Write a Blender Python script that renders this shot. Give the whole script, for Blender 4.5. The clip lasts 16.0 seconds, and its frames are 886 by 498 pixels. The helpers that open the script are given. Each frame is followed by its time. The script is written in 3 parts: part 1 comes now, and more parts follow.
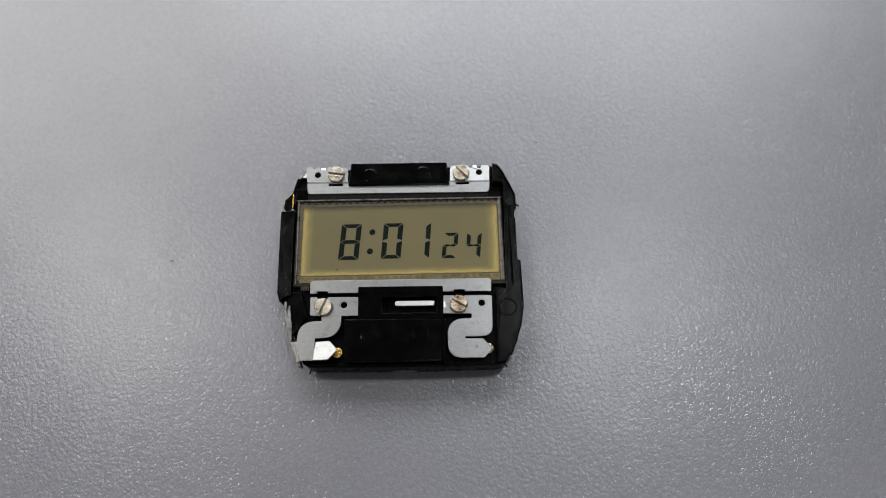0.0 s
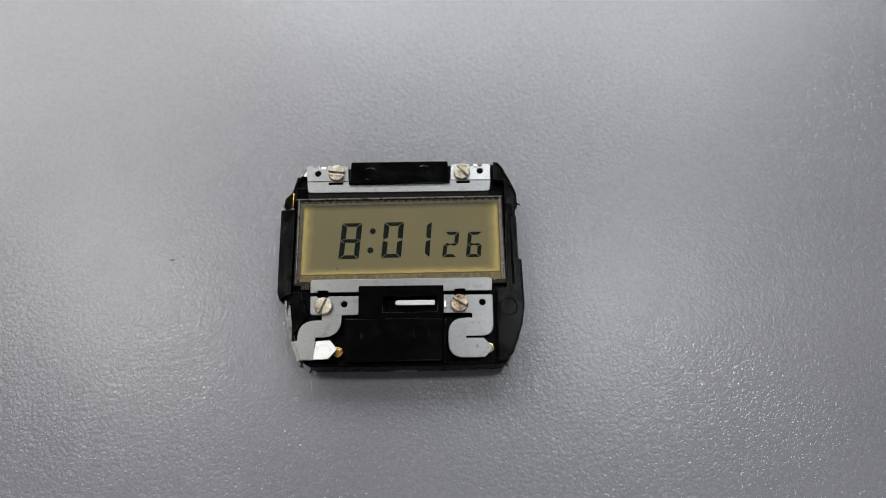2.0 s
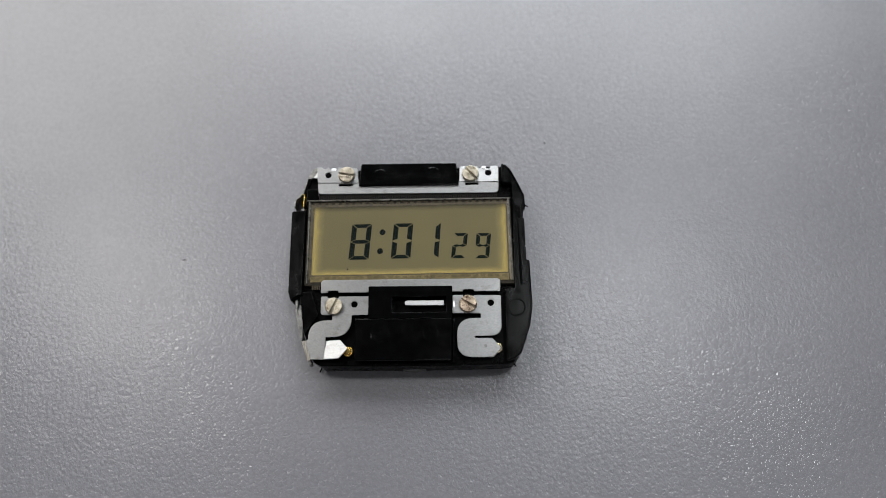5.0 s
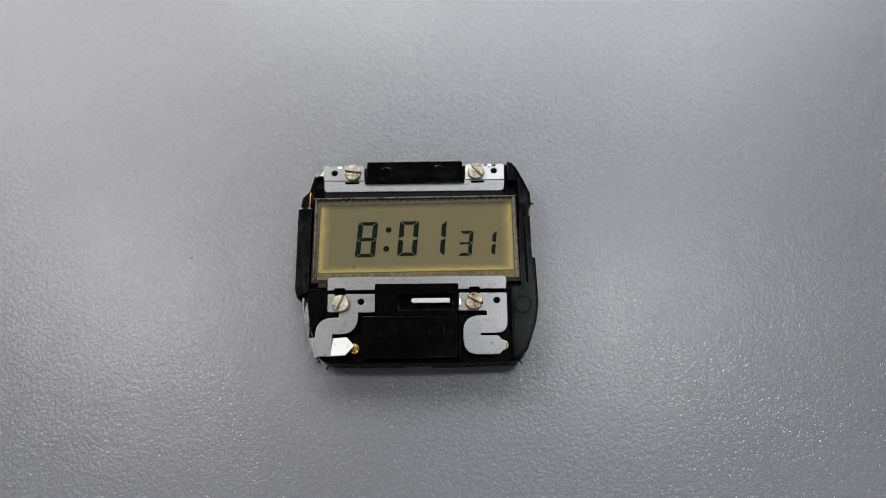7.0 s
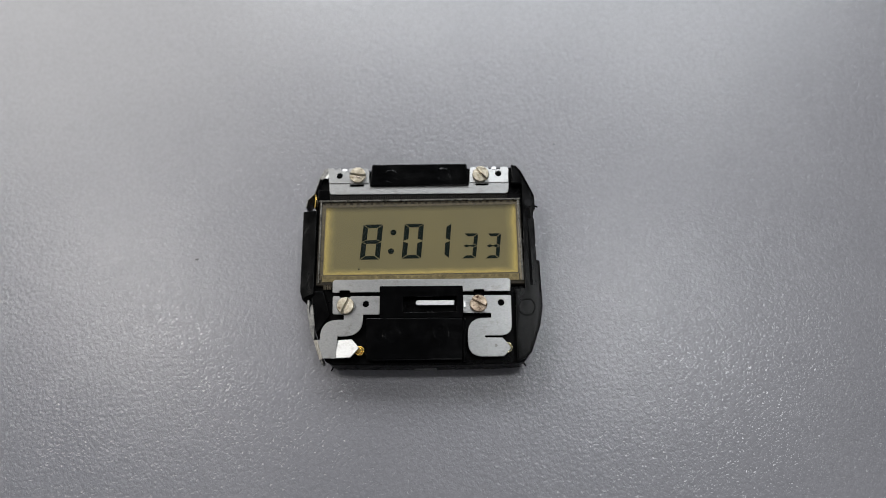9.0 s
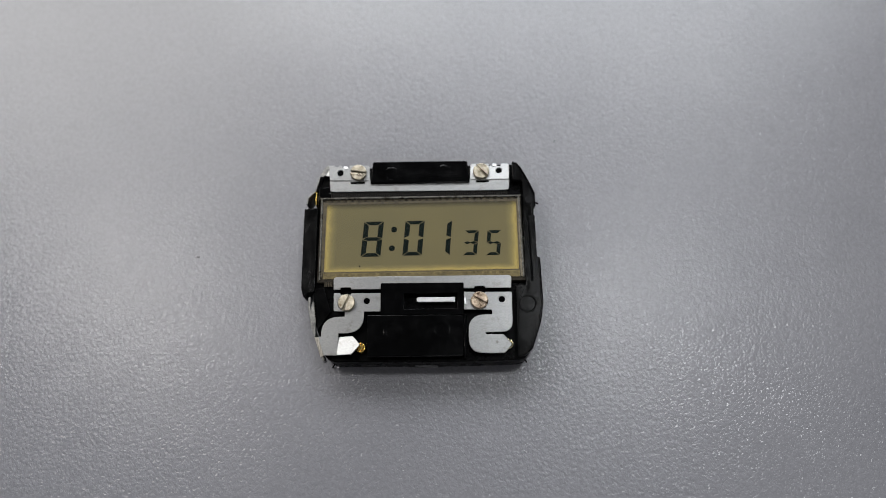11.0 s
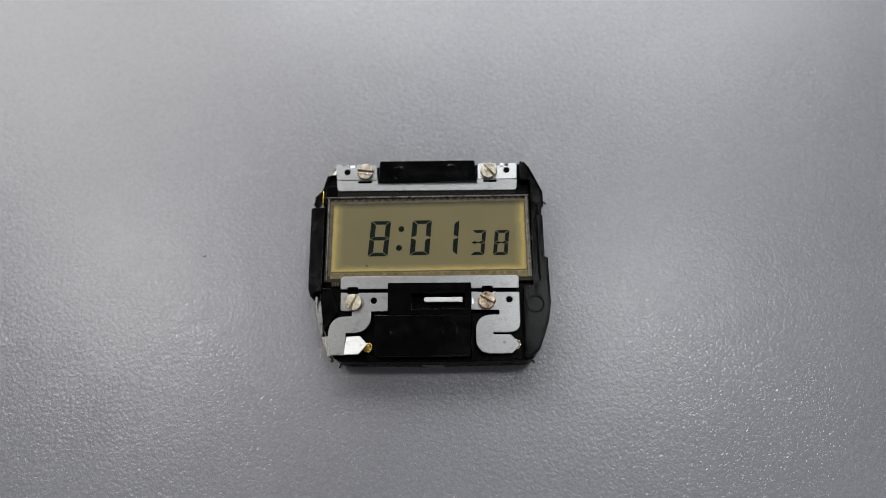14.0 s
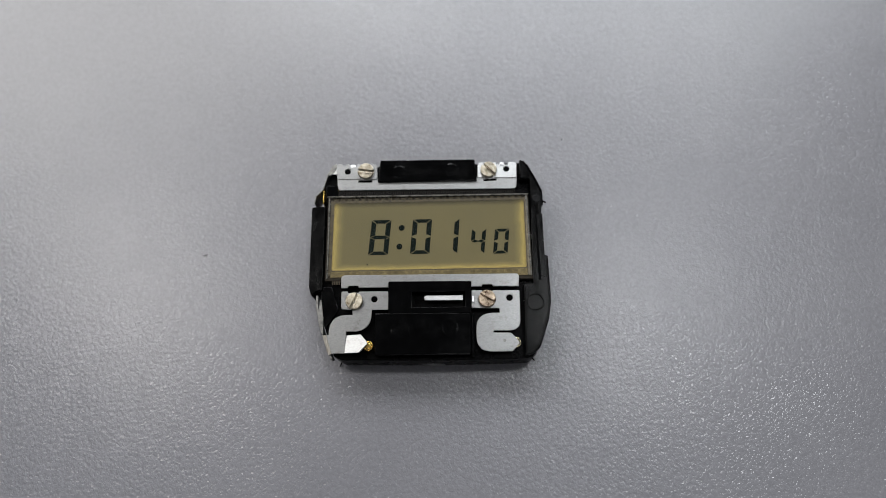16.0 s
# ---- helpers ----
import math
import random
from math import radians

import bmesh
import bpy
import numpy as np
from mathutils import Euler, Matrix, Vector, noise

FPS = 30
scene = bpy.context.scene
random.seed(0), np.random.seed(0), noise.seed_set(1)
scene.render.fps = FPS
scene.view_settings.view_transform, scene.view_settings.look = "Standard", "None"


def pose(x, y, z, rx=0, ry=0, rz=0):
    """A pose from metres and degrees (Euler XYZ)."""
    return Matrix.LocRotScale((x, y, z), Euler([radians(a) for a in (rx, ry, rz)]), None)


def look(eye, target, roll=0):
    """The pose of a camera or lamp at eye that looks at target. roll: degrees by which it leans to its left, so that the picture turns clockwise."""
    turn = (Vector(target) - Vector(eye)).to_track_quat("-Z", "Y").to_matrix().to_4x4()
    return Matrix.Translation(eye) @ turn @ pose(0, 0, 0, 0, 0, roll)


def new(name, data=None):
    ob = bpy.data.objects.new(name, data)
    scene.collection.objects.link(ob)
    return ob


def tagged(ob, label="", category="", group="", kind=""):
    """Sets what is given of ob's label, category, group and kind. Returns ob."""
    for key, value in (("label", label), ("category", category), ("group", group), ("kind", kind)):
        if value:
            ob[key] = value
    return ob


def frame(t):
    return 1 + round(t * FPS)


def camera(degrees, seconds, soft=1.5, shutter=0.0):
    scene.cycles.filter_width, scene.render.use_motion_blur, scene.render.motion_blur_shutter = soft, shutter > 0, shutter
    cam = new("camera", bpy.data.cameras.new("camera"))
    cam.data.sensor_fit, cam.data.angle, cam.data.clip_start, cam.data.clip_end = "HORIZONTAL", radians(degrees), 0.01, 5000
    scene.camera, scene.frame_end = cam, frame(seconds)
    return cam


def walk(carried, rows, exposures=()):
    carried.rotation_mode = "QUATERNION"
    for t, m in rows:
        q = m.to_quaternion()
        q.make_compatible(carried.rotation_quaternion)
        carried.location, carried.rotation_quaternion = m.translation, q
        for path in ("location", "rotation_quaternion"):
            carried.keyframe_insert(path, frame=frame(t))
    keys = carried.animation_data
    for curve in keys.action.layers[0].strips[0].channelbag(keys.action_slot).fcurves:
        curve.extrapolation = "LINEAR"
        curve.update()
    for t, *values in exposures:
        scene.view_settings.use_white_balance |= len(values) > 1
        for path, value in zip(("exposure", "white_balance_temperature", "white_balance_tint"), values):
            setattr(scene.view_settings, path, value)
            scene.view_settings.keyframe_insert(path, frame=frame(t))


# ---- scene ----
cam = camera(66.0, 16.0, soft=0.9)
MM = 0.001
cam.data.dof.use_dof, cam.data.dof.focus_distance, cam.data.dof.aperture_fstop = True, 0.079, 11.8
# seconds, eye and aim in millimetres, lean in degrees
PATH = [
    (0.0, (6.38, -27.15, 79.07), (4.94, 0.21, -0.34), -4.15),
    (0.5, (6.36, -27.21, 79.15), (4.83, 0.07, -0.28), -4.32),
    (1.0, (6.33, -27.18, 79.14), (4.67, -0.07, -0.35), -4.64),
    (1.5, (6.27, -27.28, 78.94), (4.62, -0.14, -0.53), -4.56),
    (2.0, (6.48, -26.86, 78.91), (4.85, 0.17, -0.61), -4.54),
    (2.5, (6.26, -26.97, 79.36), (4.28, 0.33, -0.05), -5.15),
    (3.0, (6.38, -26.82, 79.35), (4.45, 0.15, -0.18), -5.07),
    (3.5, (6.27, -26.21, 79.51), (4.41, 0.58, -0.09), -4.82),
    (4.0, (6.18, -26.68, 79.58), (4.34, 0.29, 0.04), -4.76),
    (6.5, (5.36, -27.02, 80.36), (3.07, -0.31, 0.76), -5.83),
    (7.0, (5.37, -27.12, 80.15), (3.11, -0.37, 0.56), -5.74),
    (7.5, (5.46, -27.13, 80.08), (3.22, -0.24, 0.54), -5.60),
    (8.0, (5.08, -27.65, 80.26), (3.05, -0.59, 0.76), -5.21),
    (8.5, (5.03, -27.37, 80.41), (2.88, -0.32, 0.92), -5.41),
    (9.0, (4.87, -26.90, 80.59), (2.59, -0.19, 0.98), -5.66),
    (11.5, (5.05, -27.25, 80.54), (2.42, -0.63, 0.92), -6.54),
    (12.0, (4.91, -27.19, 80.61), (2.20, -0.85, 0.89), -6.73),
    (12.5, (4.85, -26.98, 80.56), (2.19, -0.60, 0.85), -6.61),
    (13.0, (4.48, -27.32, 80.48), (2.20, -0.62, 0.87), -5.76),
    (13.5, (4.45, -26.91, 80.34), (2.10, -0.63, 0.59), -5.81),
    (14.0, (4.56, -26.87, 80.44), (1.60, -0.52, 0.73), -7.10),
    (14.5, (4.37, -27.09, 80.40), (1.58, -0.64, 0.72), -6.74),
    (15.0, (4.67, -27.19, 80.40), (1.52, -0.54, 0.80), -7.45),
    (15.5, (4.46, -27.25, 80.48), (1.56, -0.72, 0.84), -7.01),
    (16.0, (4.46, -27.38, 80.53), (1.58, -0.73, 0.92), -6.98),
]
walk(cam, [(t, look([c * MM for c in eye], [c * MM for c in aim], lean)) for t, eye, aim, lean in PATH])

# ---- world and light ----
world = bpy.data.worlds.new("world")
scene.world = world
world.use_nodes = True
world.node_tree.nodes["Background"].inputs[0].default_value = (0.75, 0.85, 1.0, 1)
world.node_tree.nodes["Background"].inputs[1].default_value = 0.3


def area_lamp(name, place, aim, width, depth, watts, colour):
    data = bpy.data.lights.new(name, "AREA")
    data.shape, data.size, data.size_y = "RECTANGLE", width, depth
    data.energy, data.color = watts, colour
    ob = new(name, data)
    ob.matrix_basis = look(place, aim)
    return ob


# lamps added out of view, placed to suit the glints and soft shading
area_lamp("unseen_soft_lamp", (-0.475, 0.7, 0.625), (0, 0, 0), 0.85, 0.6, 6.25, (1.0, 0.985, 0.96))
area_lamp("unseen_lamp", (0.16, 0.825, 0.8), (0, 0, 0), 0.95, 0.45, 8.6, (0.93, 0.965, 1.0))
area_lamp("unseen_lamp", (-0.49, 0.23, 0.925), (0, 0, 0), 0.14, 0.14, 1.65, (1.0, 0.97, 0.94))
area_lamp("unseen_lamp", (0.25, 0.21, 0.925), (0, 0, 0), 0.1, 0.1, 1.38, (0.95, 0.98, 1.0))
# added fill, lightens the shadow in front of the module
area_lamp("unseen_lamp", (0.125, -0.65, 0.725), (0, 0, 0), 0.35, 0.35, 1.05, (0.97, 0.98, 1.0))
scene.view_settings.exposure = 0.0


# ---- materials ----
def material(name, colour, rough=0.5, metal=0.0, spec=0.5):
    m = bpy.data.materials.new(name)
    m.use_nodes = True
    b = m.node_tree.nodes["Principled BSDF"]
    b.inputs["Base Color"].default_value = (*colour, 1)
    b.inputs["Roughness"].default_value = rough
    b.inputs["Metallic"].default_value = metal
    b.inputs["Specular IOR Level"].default_value = spec
    return m


def node(m, kind, **values):
    n = m.node_tree.nodes.new(kind)
    for key, value in values.items():
        n.inputs[key].default_value = value
    return n


def join(m, a, out, b, into):
    m.node_tree.links.new(a.outputs[out], b.inputs[into])


def coords(m, stretch=(1, 1, 1)):
    """Object coordinates in millimetres, stretched."""
    tc = node(m, "ShaderNodeTexCoord")
    mp = node(m, "ShaderNodeMapping", Scale=[1000 * s for s in stretch])
    join(m, tc, "Object", mp, "Vector")
    return mp


def noise_of(m, scale, detail=3.0, stretch=(1, 1, 1), rough=0.6):
    n = node(m, "ShaderNodeTexNoise", Scale=scale, Detail=detail, Roughness=rough)
    join(m, coords(m, stretch), "Vector", n, "Vector")
    return n


def ramp_of(m, source, out, stops):
    r = node(m, "ShaderNodeValToRGB")
    while len(r.color_ramp.elements) < len(stops):
        r.color_ramp.elements.new(0.5)
    for e, (at, colour) in zip(r.color_ramp.elements, stops):
        e.position, e.color = at, (*colour, 1)
    join(m, source, out, r, "Fac")
    return r


def worn(m, low, high, scale, detail=4.0, stretch=(1, 1, 1), rough=None, bump=0.0, bump_scale=None, dist=0.02):
    """Colour from low to high by noise, roughness spread, and fine relief (dist in millimetres)."""
    b = m.node_tree.nodes["Principled BSDF"]
    n = noise_of(m, scale, detail, stretch)
    join(m, ramp_of(m, n, "Fac", [(0.3, low), (0.7, high)]), "Color", b, "Base Color")
    if rough:
        r = node(m, "ShaderNodeMapRange")
        r.inputs["From Min"].default_value, r.inputs["From Max"].default_value = 0.3, 0.7
        r.inputs["To Min"].default_value, r.inputs["To Max"].default_value = rough
        join(m, noise_of(m, scale * 0.37, 3.0, stretch), "Fac", r, "Value")
        join(m, r, "Result", b, "Roughness")
    if bump:
        k = node(m, "ShaderNodeBump", Strength=bump, Distance=dist * MM)
        join(m, noise_of(m, bump_scale or scale * 2, 4.0, stretch), "Fac", k, "Height")
        join(m, k, "Normal", b, "Normal")
    return m


BLACK = worn(material("black_plastic", (0.012, 0.012, 0.013), 0.4, spec=0.16), (0.0004, 0.0004, 0.0005), (0.0015, 0.0016, 0.0018), 1.1,
             rough=(0.04, 0.22), bump=0.4, bump_scale=1.6, dist=0.016)
CASE = worn(material("matt_black_plastic", (0.01, 0.01, 0.01), 0.4, spec=0.05), (0.0004, 0.0004, 0.0005), (0.0018, 0.0018, 0.002), 1.3,
            rough=(0.2, 0.4), bump=0.3, bump_scale=2.5, dist=0.012)
SCUFFED = worn(material("scuffed_black_plastic", (0.02, 0.02, 0.02), 0.45, spec=0.16), (0.0007, 0.0007, 0.0008), (0.0032, 0.0032, 0.0032), 1.6, stretch=(2, 0.8, 1),
               rough=(0.1, 0.3), bump=0.4, bump_scale=6.0, dist=0.014)
# streaky flange steel; the light it catches is put into the paler colour
LIT_FLANGE = worn(material("lit_flange_steel", (0.4, 0.36, 0.3), 0.5, 0.35), (0.22, 0.19, 0.15), (0.72, 0.68, 0.60), 2.6, stretch=(2, 0.4, 1), rough=(0.25, 0.5))
PALE_INSERT = worn(material("pale_insert", (0.3, 0.3, 0.3), 0.5), (0.13, 0.13, 0.135), (0.21, 0.21, 0.215), 1.5)
SEAL = worn(material("speckled_tan_seal", (0.25, 0.21, 0.15), 0.5), (0.04, 0.033, 0.025), (0.24, 0.2, 0.145), 2.6, bump=0.4)
TAN_EDGE = worn(material("brown_edge", (0.1, 0.08, 0.05), 0.6, spec=0.1), (0.10, 0.08, 0.043), (0.22, 0.175, 0.092), 1.4)
DIM_PAD = worn(material("dim_pad", (0.1, 0.08, 0.05), 0.6, spec=0.1), (0.085, 0.068, 0.036), (0.165, 0.132, 0.071), 1.4)
PALE_GOLD = material("pale_gold_plating", (0.9, 0.82, 0.55), 0.2, 1.0)
SEAL_LINE = worn(material("brown_seal_line", (0.05, 0.04, 0.025), 0.6), (0.03, 0.022, 0.014), (0.10, 0.075, 0.04), 1.8)
STEEL = worn(material("spring_steel", (0.6, 0.6, 0.59), 0.35, 1.0), (0.295, 0.296, 0.296), (0.375, 0.377, 0.375), 9.0, stretch=(0.5, 1, 1),
             rough=(0.29, 0.37), bump=0.18, bump_scale=16.0, dist=0.01)
DULL_STEEL = worn(material("dull_steel", (0.4, 0.4, 0.4), 0.5, 1.0), (0.10, 0.10, 0.097), (0.27, 0.265, 0.25), 2.0, rough=(0.35, 0.6))
NICKEL = worn(material("aged_nickel", (0.6, 0.55, 0.45), 0.35, 1.0), (0.25, 0.21, 0.15), (0.66, 0.61, 0.50), 1.6, rough=(0.25, 0.5),
              bump=0.4, bump_scale=6.0, dist=0.02)
RUSTY = worn(material("rusty_nickel", (0.5, 0.4, 0.28), 0.45, 0.8), (0.07, 0.035, 0.018), (0.72, 0.60, 0.46), 1.7, rough=(0.3, 0.7),
             bump=0.6, bump_scale=4.0, dist=0.03)
GOLD = material("gold_plating", (0.85, 0.58, 0.16), 0.25, 1.0)
INK = material("lcd_segment_ink", (0.0035, 0.007, 0.006), 0.6, spec=0.06)
PAD = worn(material("glass_edge_pad", (0.2, 0.17, 0.12), 0.6, spec=0.1), (0.03, 0.025, 0.018), (0.10, 0.083, 0.058), 3.0)
BORDER = worn(material("glass_border", (0.1, 0.085, 0.06), 0.6, spec=0.1), (0.008, 0.0065, 0.005), (0.036, 0.030, 0.022), 2.0, bump=0.3)
COMB = worn(material("rubber_comb", (0.05, 0.045, 0.04), 0.7, spec=0.1), (0.012, 0.011, 0.010), (0.030, 0.028, 0.025), 4.0)
DARK_COMB_AND_NOTCH = material("dark_comb_and_notch_shade", (0.0012, 0.0011, 0.001), 0.7, spec=0.05)
TRANSLUCENT = material("grey_translucent_plastic", (0.006, 0.006, 0.0065), 0.2, spec=0.3)
# speckled glass edge; its bright highlight line is put into the pale colour
GLASS_EDGE = worn(material("speckled_glass_edge", (0.2, 0.2, 0.18), 0.3), (0.012, 0.011, 0.009), (0.17, 0.16, 0.135), 3.4, rough=(0.1, 0.5), bump=0.6, bump_scale=5.0, dist=0.03)
DUST = material("dark_dust", (0.07, 0.07, 0.07), 0.9)


def stained(m, scale, low, high, dark):
    """Small dull spots and faint stains over the base colour."""
    t = m.node_tree
    b = t.nodes["Principled BSDF"]
    was = b.inputs["Base Color"].links[0].from_socket
    spots = ramp_of(m, noise_of(m, scale, 5.0, rough=0.75), "Fac", [(low, (1, 1, 1)), (high, dark)])
    mix = t.nodes.new("ShaderNodeMix")
    mix.data_type, mix.blend_type = "RGBA", "MULTIPLY"
    mix.inputs[0].default_value = 1.0
    t.links.new(was, mix.inputs[6])
    t.links.new(spots.outputs[0], mix.inputs[7])
    t.links.new(mix.outputs[2], b.inputs["Base Color"])


stained(STEEL, 0.9, 0.56, 0.72, (0.72, 0.70, 0.66))
stained(NICKEL, 2.0, 0.55, 0.7, (0.4, 0.33, 0.24))
stained(RUSTY, 1.6, 0.5, 0.6, (0.18, 0.11, 0.07))


def lcd_film():
    """Khaki reflector film, yellower along its edges; shade along its top is put into the colour."""
    m = material("yellow_edged_lcd_film", (0.3, 0.24, 0.12), 0.55, spec=0.25)
    b = m.node_tree.nodes["Principled BSDF"]
    co = coords(m)
    s = node(m, "ShaderNodeSeparateXYZ")
    wob = noise_of(m, 0.75, 4.0)

    def calc(op, a, c):
        n = node(m, "ShaderNodeMath")
        n.operation = op
        for k, v in enumerate((a, c)):
            if isinstance(v, tuple):
                join(m, v[0], v[1], n, k)
            else:
                n.inputs[k].default_value = v
        return n

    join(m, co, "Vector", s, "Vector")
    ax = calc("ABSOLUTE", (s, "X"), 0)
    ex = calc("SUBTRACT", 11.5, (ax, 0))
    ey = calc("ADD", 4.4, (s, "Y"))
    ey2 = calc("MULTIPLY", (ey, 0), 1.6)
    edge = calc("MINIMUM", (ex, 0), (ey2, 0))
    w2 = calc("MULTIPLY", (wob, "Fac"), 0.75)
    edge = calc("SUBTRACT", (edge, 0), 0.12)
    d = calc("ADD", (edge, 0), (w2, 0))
    # yellow just inside the edge, duller khaki towards the middle
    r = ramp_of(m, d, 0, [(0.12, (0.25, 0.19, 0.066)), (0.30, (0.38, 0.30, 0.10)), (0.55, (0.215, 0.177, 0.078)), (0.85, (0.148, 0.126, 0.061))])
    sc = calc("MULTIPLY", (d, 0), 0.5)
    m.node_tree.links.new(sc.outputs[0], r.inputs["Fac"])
    tint = ramp_of(m, noise_of(m, 0.12, 2.0), "Fac", [(0.3, (0.9, 0.9, 0.92)), (0.7, (1.05, 1.02, 0.98))])
    mix = m.node_tree.nodes.new("ShaderNodeMix")
    mix.data_type, mix.blend_type = "RGBA", "MULTIPLY"
    mix.inputs[0].default_value = 1.0
    m.node_tree.links.new(r.outputs[0], mix.inputs[6])
    m.node_tree.links.new(tint.outputs[0], mix.inputs[7])
    # shade under the display's top edge, painted into the film colour
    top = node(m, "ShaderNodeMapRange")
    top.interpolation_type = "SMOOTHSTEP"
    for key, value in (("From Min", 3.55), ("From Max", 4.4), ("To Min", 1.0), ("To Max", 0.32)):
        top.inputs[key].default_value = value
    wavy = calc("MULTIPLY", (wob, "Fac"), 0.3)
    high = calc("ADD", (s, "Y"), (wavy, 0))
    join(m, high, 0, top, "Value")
    top_shaded = m.node_tree.nodes.new("ShaderNodeVectorMath")
    top_shaded.operation = "SCALE"
    m.node_tree.links.new(mix.outputs[2], top_shaded.inputs[0])
    m.node_tree.links.new(top.outputs[0], top_shaded.inputs["Scale"])
    m.node_tree.links.new(top_shaded.outputs[0], b.inputs["Base Color"])
    return m


def clear_glass():
    m = bpy.data.materials.new("clear_glass")
    m.use_nodes = True
    t = m.node_tree
    t.nodes.remove(t.nodes["Principled BSDF"])
    see, shine, fr, mix = (t.nodes.new(k) for k in ("ShaderNodeBsdfTransparent", "ShaderNodeBsdfGlossy", "ShaderNodeFresnel", "ShaderNodeMixShader"))
    shine.inputs["Roughness"].default_value = 0.06
    see.inputs["Color"].default_value = (0.95, 0.95, 0.92, 1)
    fr.inputs["IOR"].default_value = 1.28
    t.links.new(fr.outputs[0], mix.inputs[0])
    t.links.new(see.outputs[0], mix.inputs[1])
    t.links.new(shine.outputs[0], mix.inputs[2])
    t.links.new(mix.outputs[0], t.nodes["Material Output"].inputs[0])
    return m


def grained_sheet():
    """Grey moulded plastic with a fine leathery grain."""
    m = material("grained_grey_plastic", (0.33, 0.335, 0.35), 0.4, spec=0.2)
    b = m.node_tree.nodes["Principled BSDF"]
    big = noise_of(m, 0.03, 3.0)
    tone = ramp_of(m, big, "Fac", [(0.3, (0.181, 0.181, 0.199)), (0.7, (0.207, 0.206, 0.224))])
    grain = noise_of(m, 3.4, 1.0)
    grain.inputs["Distortion"].default_value = 0.8
    # pebbles with bent outlines
    bend = node(m, "ShaderNodeVectorMath")
    bend.operation = "SCALE"
    bend.inputs["Scale"].default_value = 0.45
    join(m, noise_of(m, 1.5, 1.0), "Color", bend, 0)
    shifted = node(m, "ShaderNodeVectorMath")
    shifted.operation = "ADD"
    join(m, coords(m), "Vector", shifted, 0)
    join(m, bend, "Vector", shifted, 1)
    pebble = node(m, "ShaderNodeTexVoronoi", Scale=1.95)
    pebble.feature = "SMOOTH_F1"
    pebble.inputs["Smoothness"].default_value = 0.55
    join(m, shifted, "Vector", pebble, "Vector")
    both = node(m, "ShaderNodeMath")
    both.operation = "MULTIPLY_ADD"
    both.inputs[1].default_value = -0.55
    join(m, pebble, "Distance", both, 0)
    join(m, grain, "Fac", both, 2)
    # pebble relief shading put into the colour: hollows darker, tops paler
    grain_shade = ramp_of(m, both, 0, [(0.05, (0.93, 0.93, 0.93)), (0.40, (1.05, 1.05, 1.05))])
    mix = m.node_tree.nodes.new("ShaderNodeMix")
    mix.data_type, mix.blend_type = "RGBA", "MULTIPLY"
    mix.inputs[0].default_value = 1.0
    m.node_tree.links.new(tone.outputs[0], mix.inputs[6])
    m.node_tree.links.new(grain_shade.outputs[0], mix.inputs[7])
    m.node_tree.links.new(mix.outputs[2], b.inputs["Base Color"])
    soft, sharp = node(m, "ShaderNodeBump", Strength=1.0, Distance=0.018 * MM), node(m, "ShaderNodeBump", Strength=1.0, Distance=0.046 * MM)
    for k, into in ((soft, "Normal"), (sharp, "Coat Normal")):
        join(m, both, 0, k, "Height")
        join(m, k, "Normal", b, into)
    b.inputs["Coat Weight"].default_value, b.inputs["Coat Roughness"].default_value, b.inputs["Coat IOR"].default_value = 1.0, 0.212, 1.58
    return m


FILM = lcd_film()
GLASS = clear_glass()
SHEET = grained_sheet()
WALL = worn(material("wall_paint", (0.5, 0.5, 0.5), 0.8), (0.10, 0.10, 0.103), (0.13, 0.13, 0.13), 0.002)


# ---- shapes ----
def rounded(loop):
    """Corners (x, y[, radius]) turned into a loop of points, fillets in steps."""
    out, n = [], len(loop)
    for i, c in enumerate(loop):
        p = Vector(c[:2])
        r = c[2] if len(c) > 2 else 0
        if not r:
            out.append(p)
            continue
        a, b = Vector(loop[i - 1][:2]) - p, Vector(loop[(i + 1) % n][:2]) - p
        half = a.angle(b) / 2
        cut = min(r / math.tan(half), 0.48 * a.length if len(loop[i - 1]) > 2 else 0.96 * a.length,
                  0.48 * b.length if len(loop[(i + 1) % n]) > 2 else 0.96 * b.length)
        p0, p1 = p + a.normalized() * cut, p + b.normalized() * cut
        steps = max(2, int(r * 4) + 2)
        for s in range(steps + 1):
            u = s / steps
            out.append(p0 * (1 - u) ** 2 + p * 2 * u * (1 - u) + p1 * u * u)
    return out


def circle(x, y, r, n=24):
    return [Vector((x + r * math.cos(2 * math.pi * k / n), y + r * math.sin(2 * math.pi * k / n))) for k in range(n)]


def box_loop(x0, y0, x1, y1, r=0):
    return rounded([(x0, y0, r), (x1, y0, r), (x1, y1, r), (x0, y1, r)] if r else [(x0, y0), (x1, y0), (x1, y1), (x0, y1)])


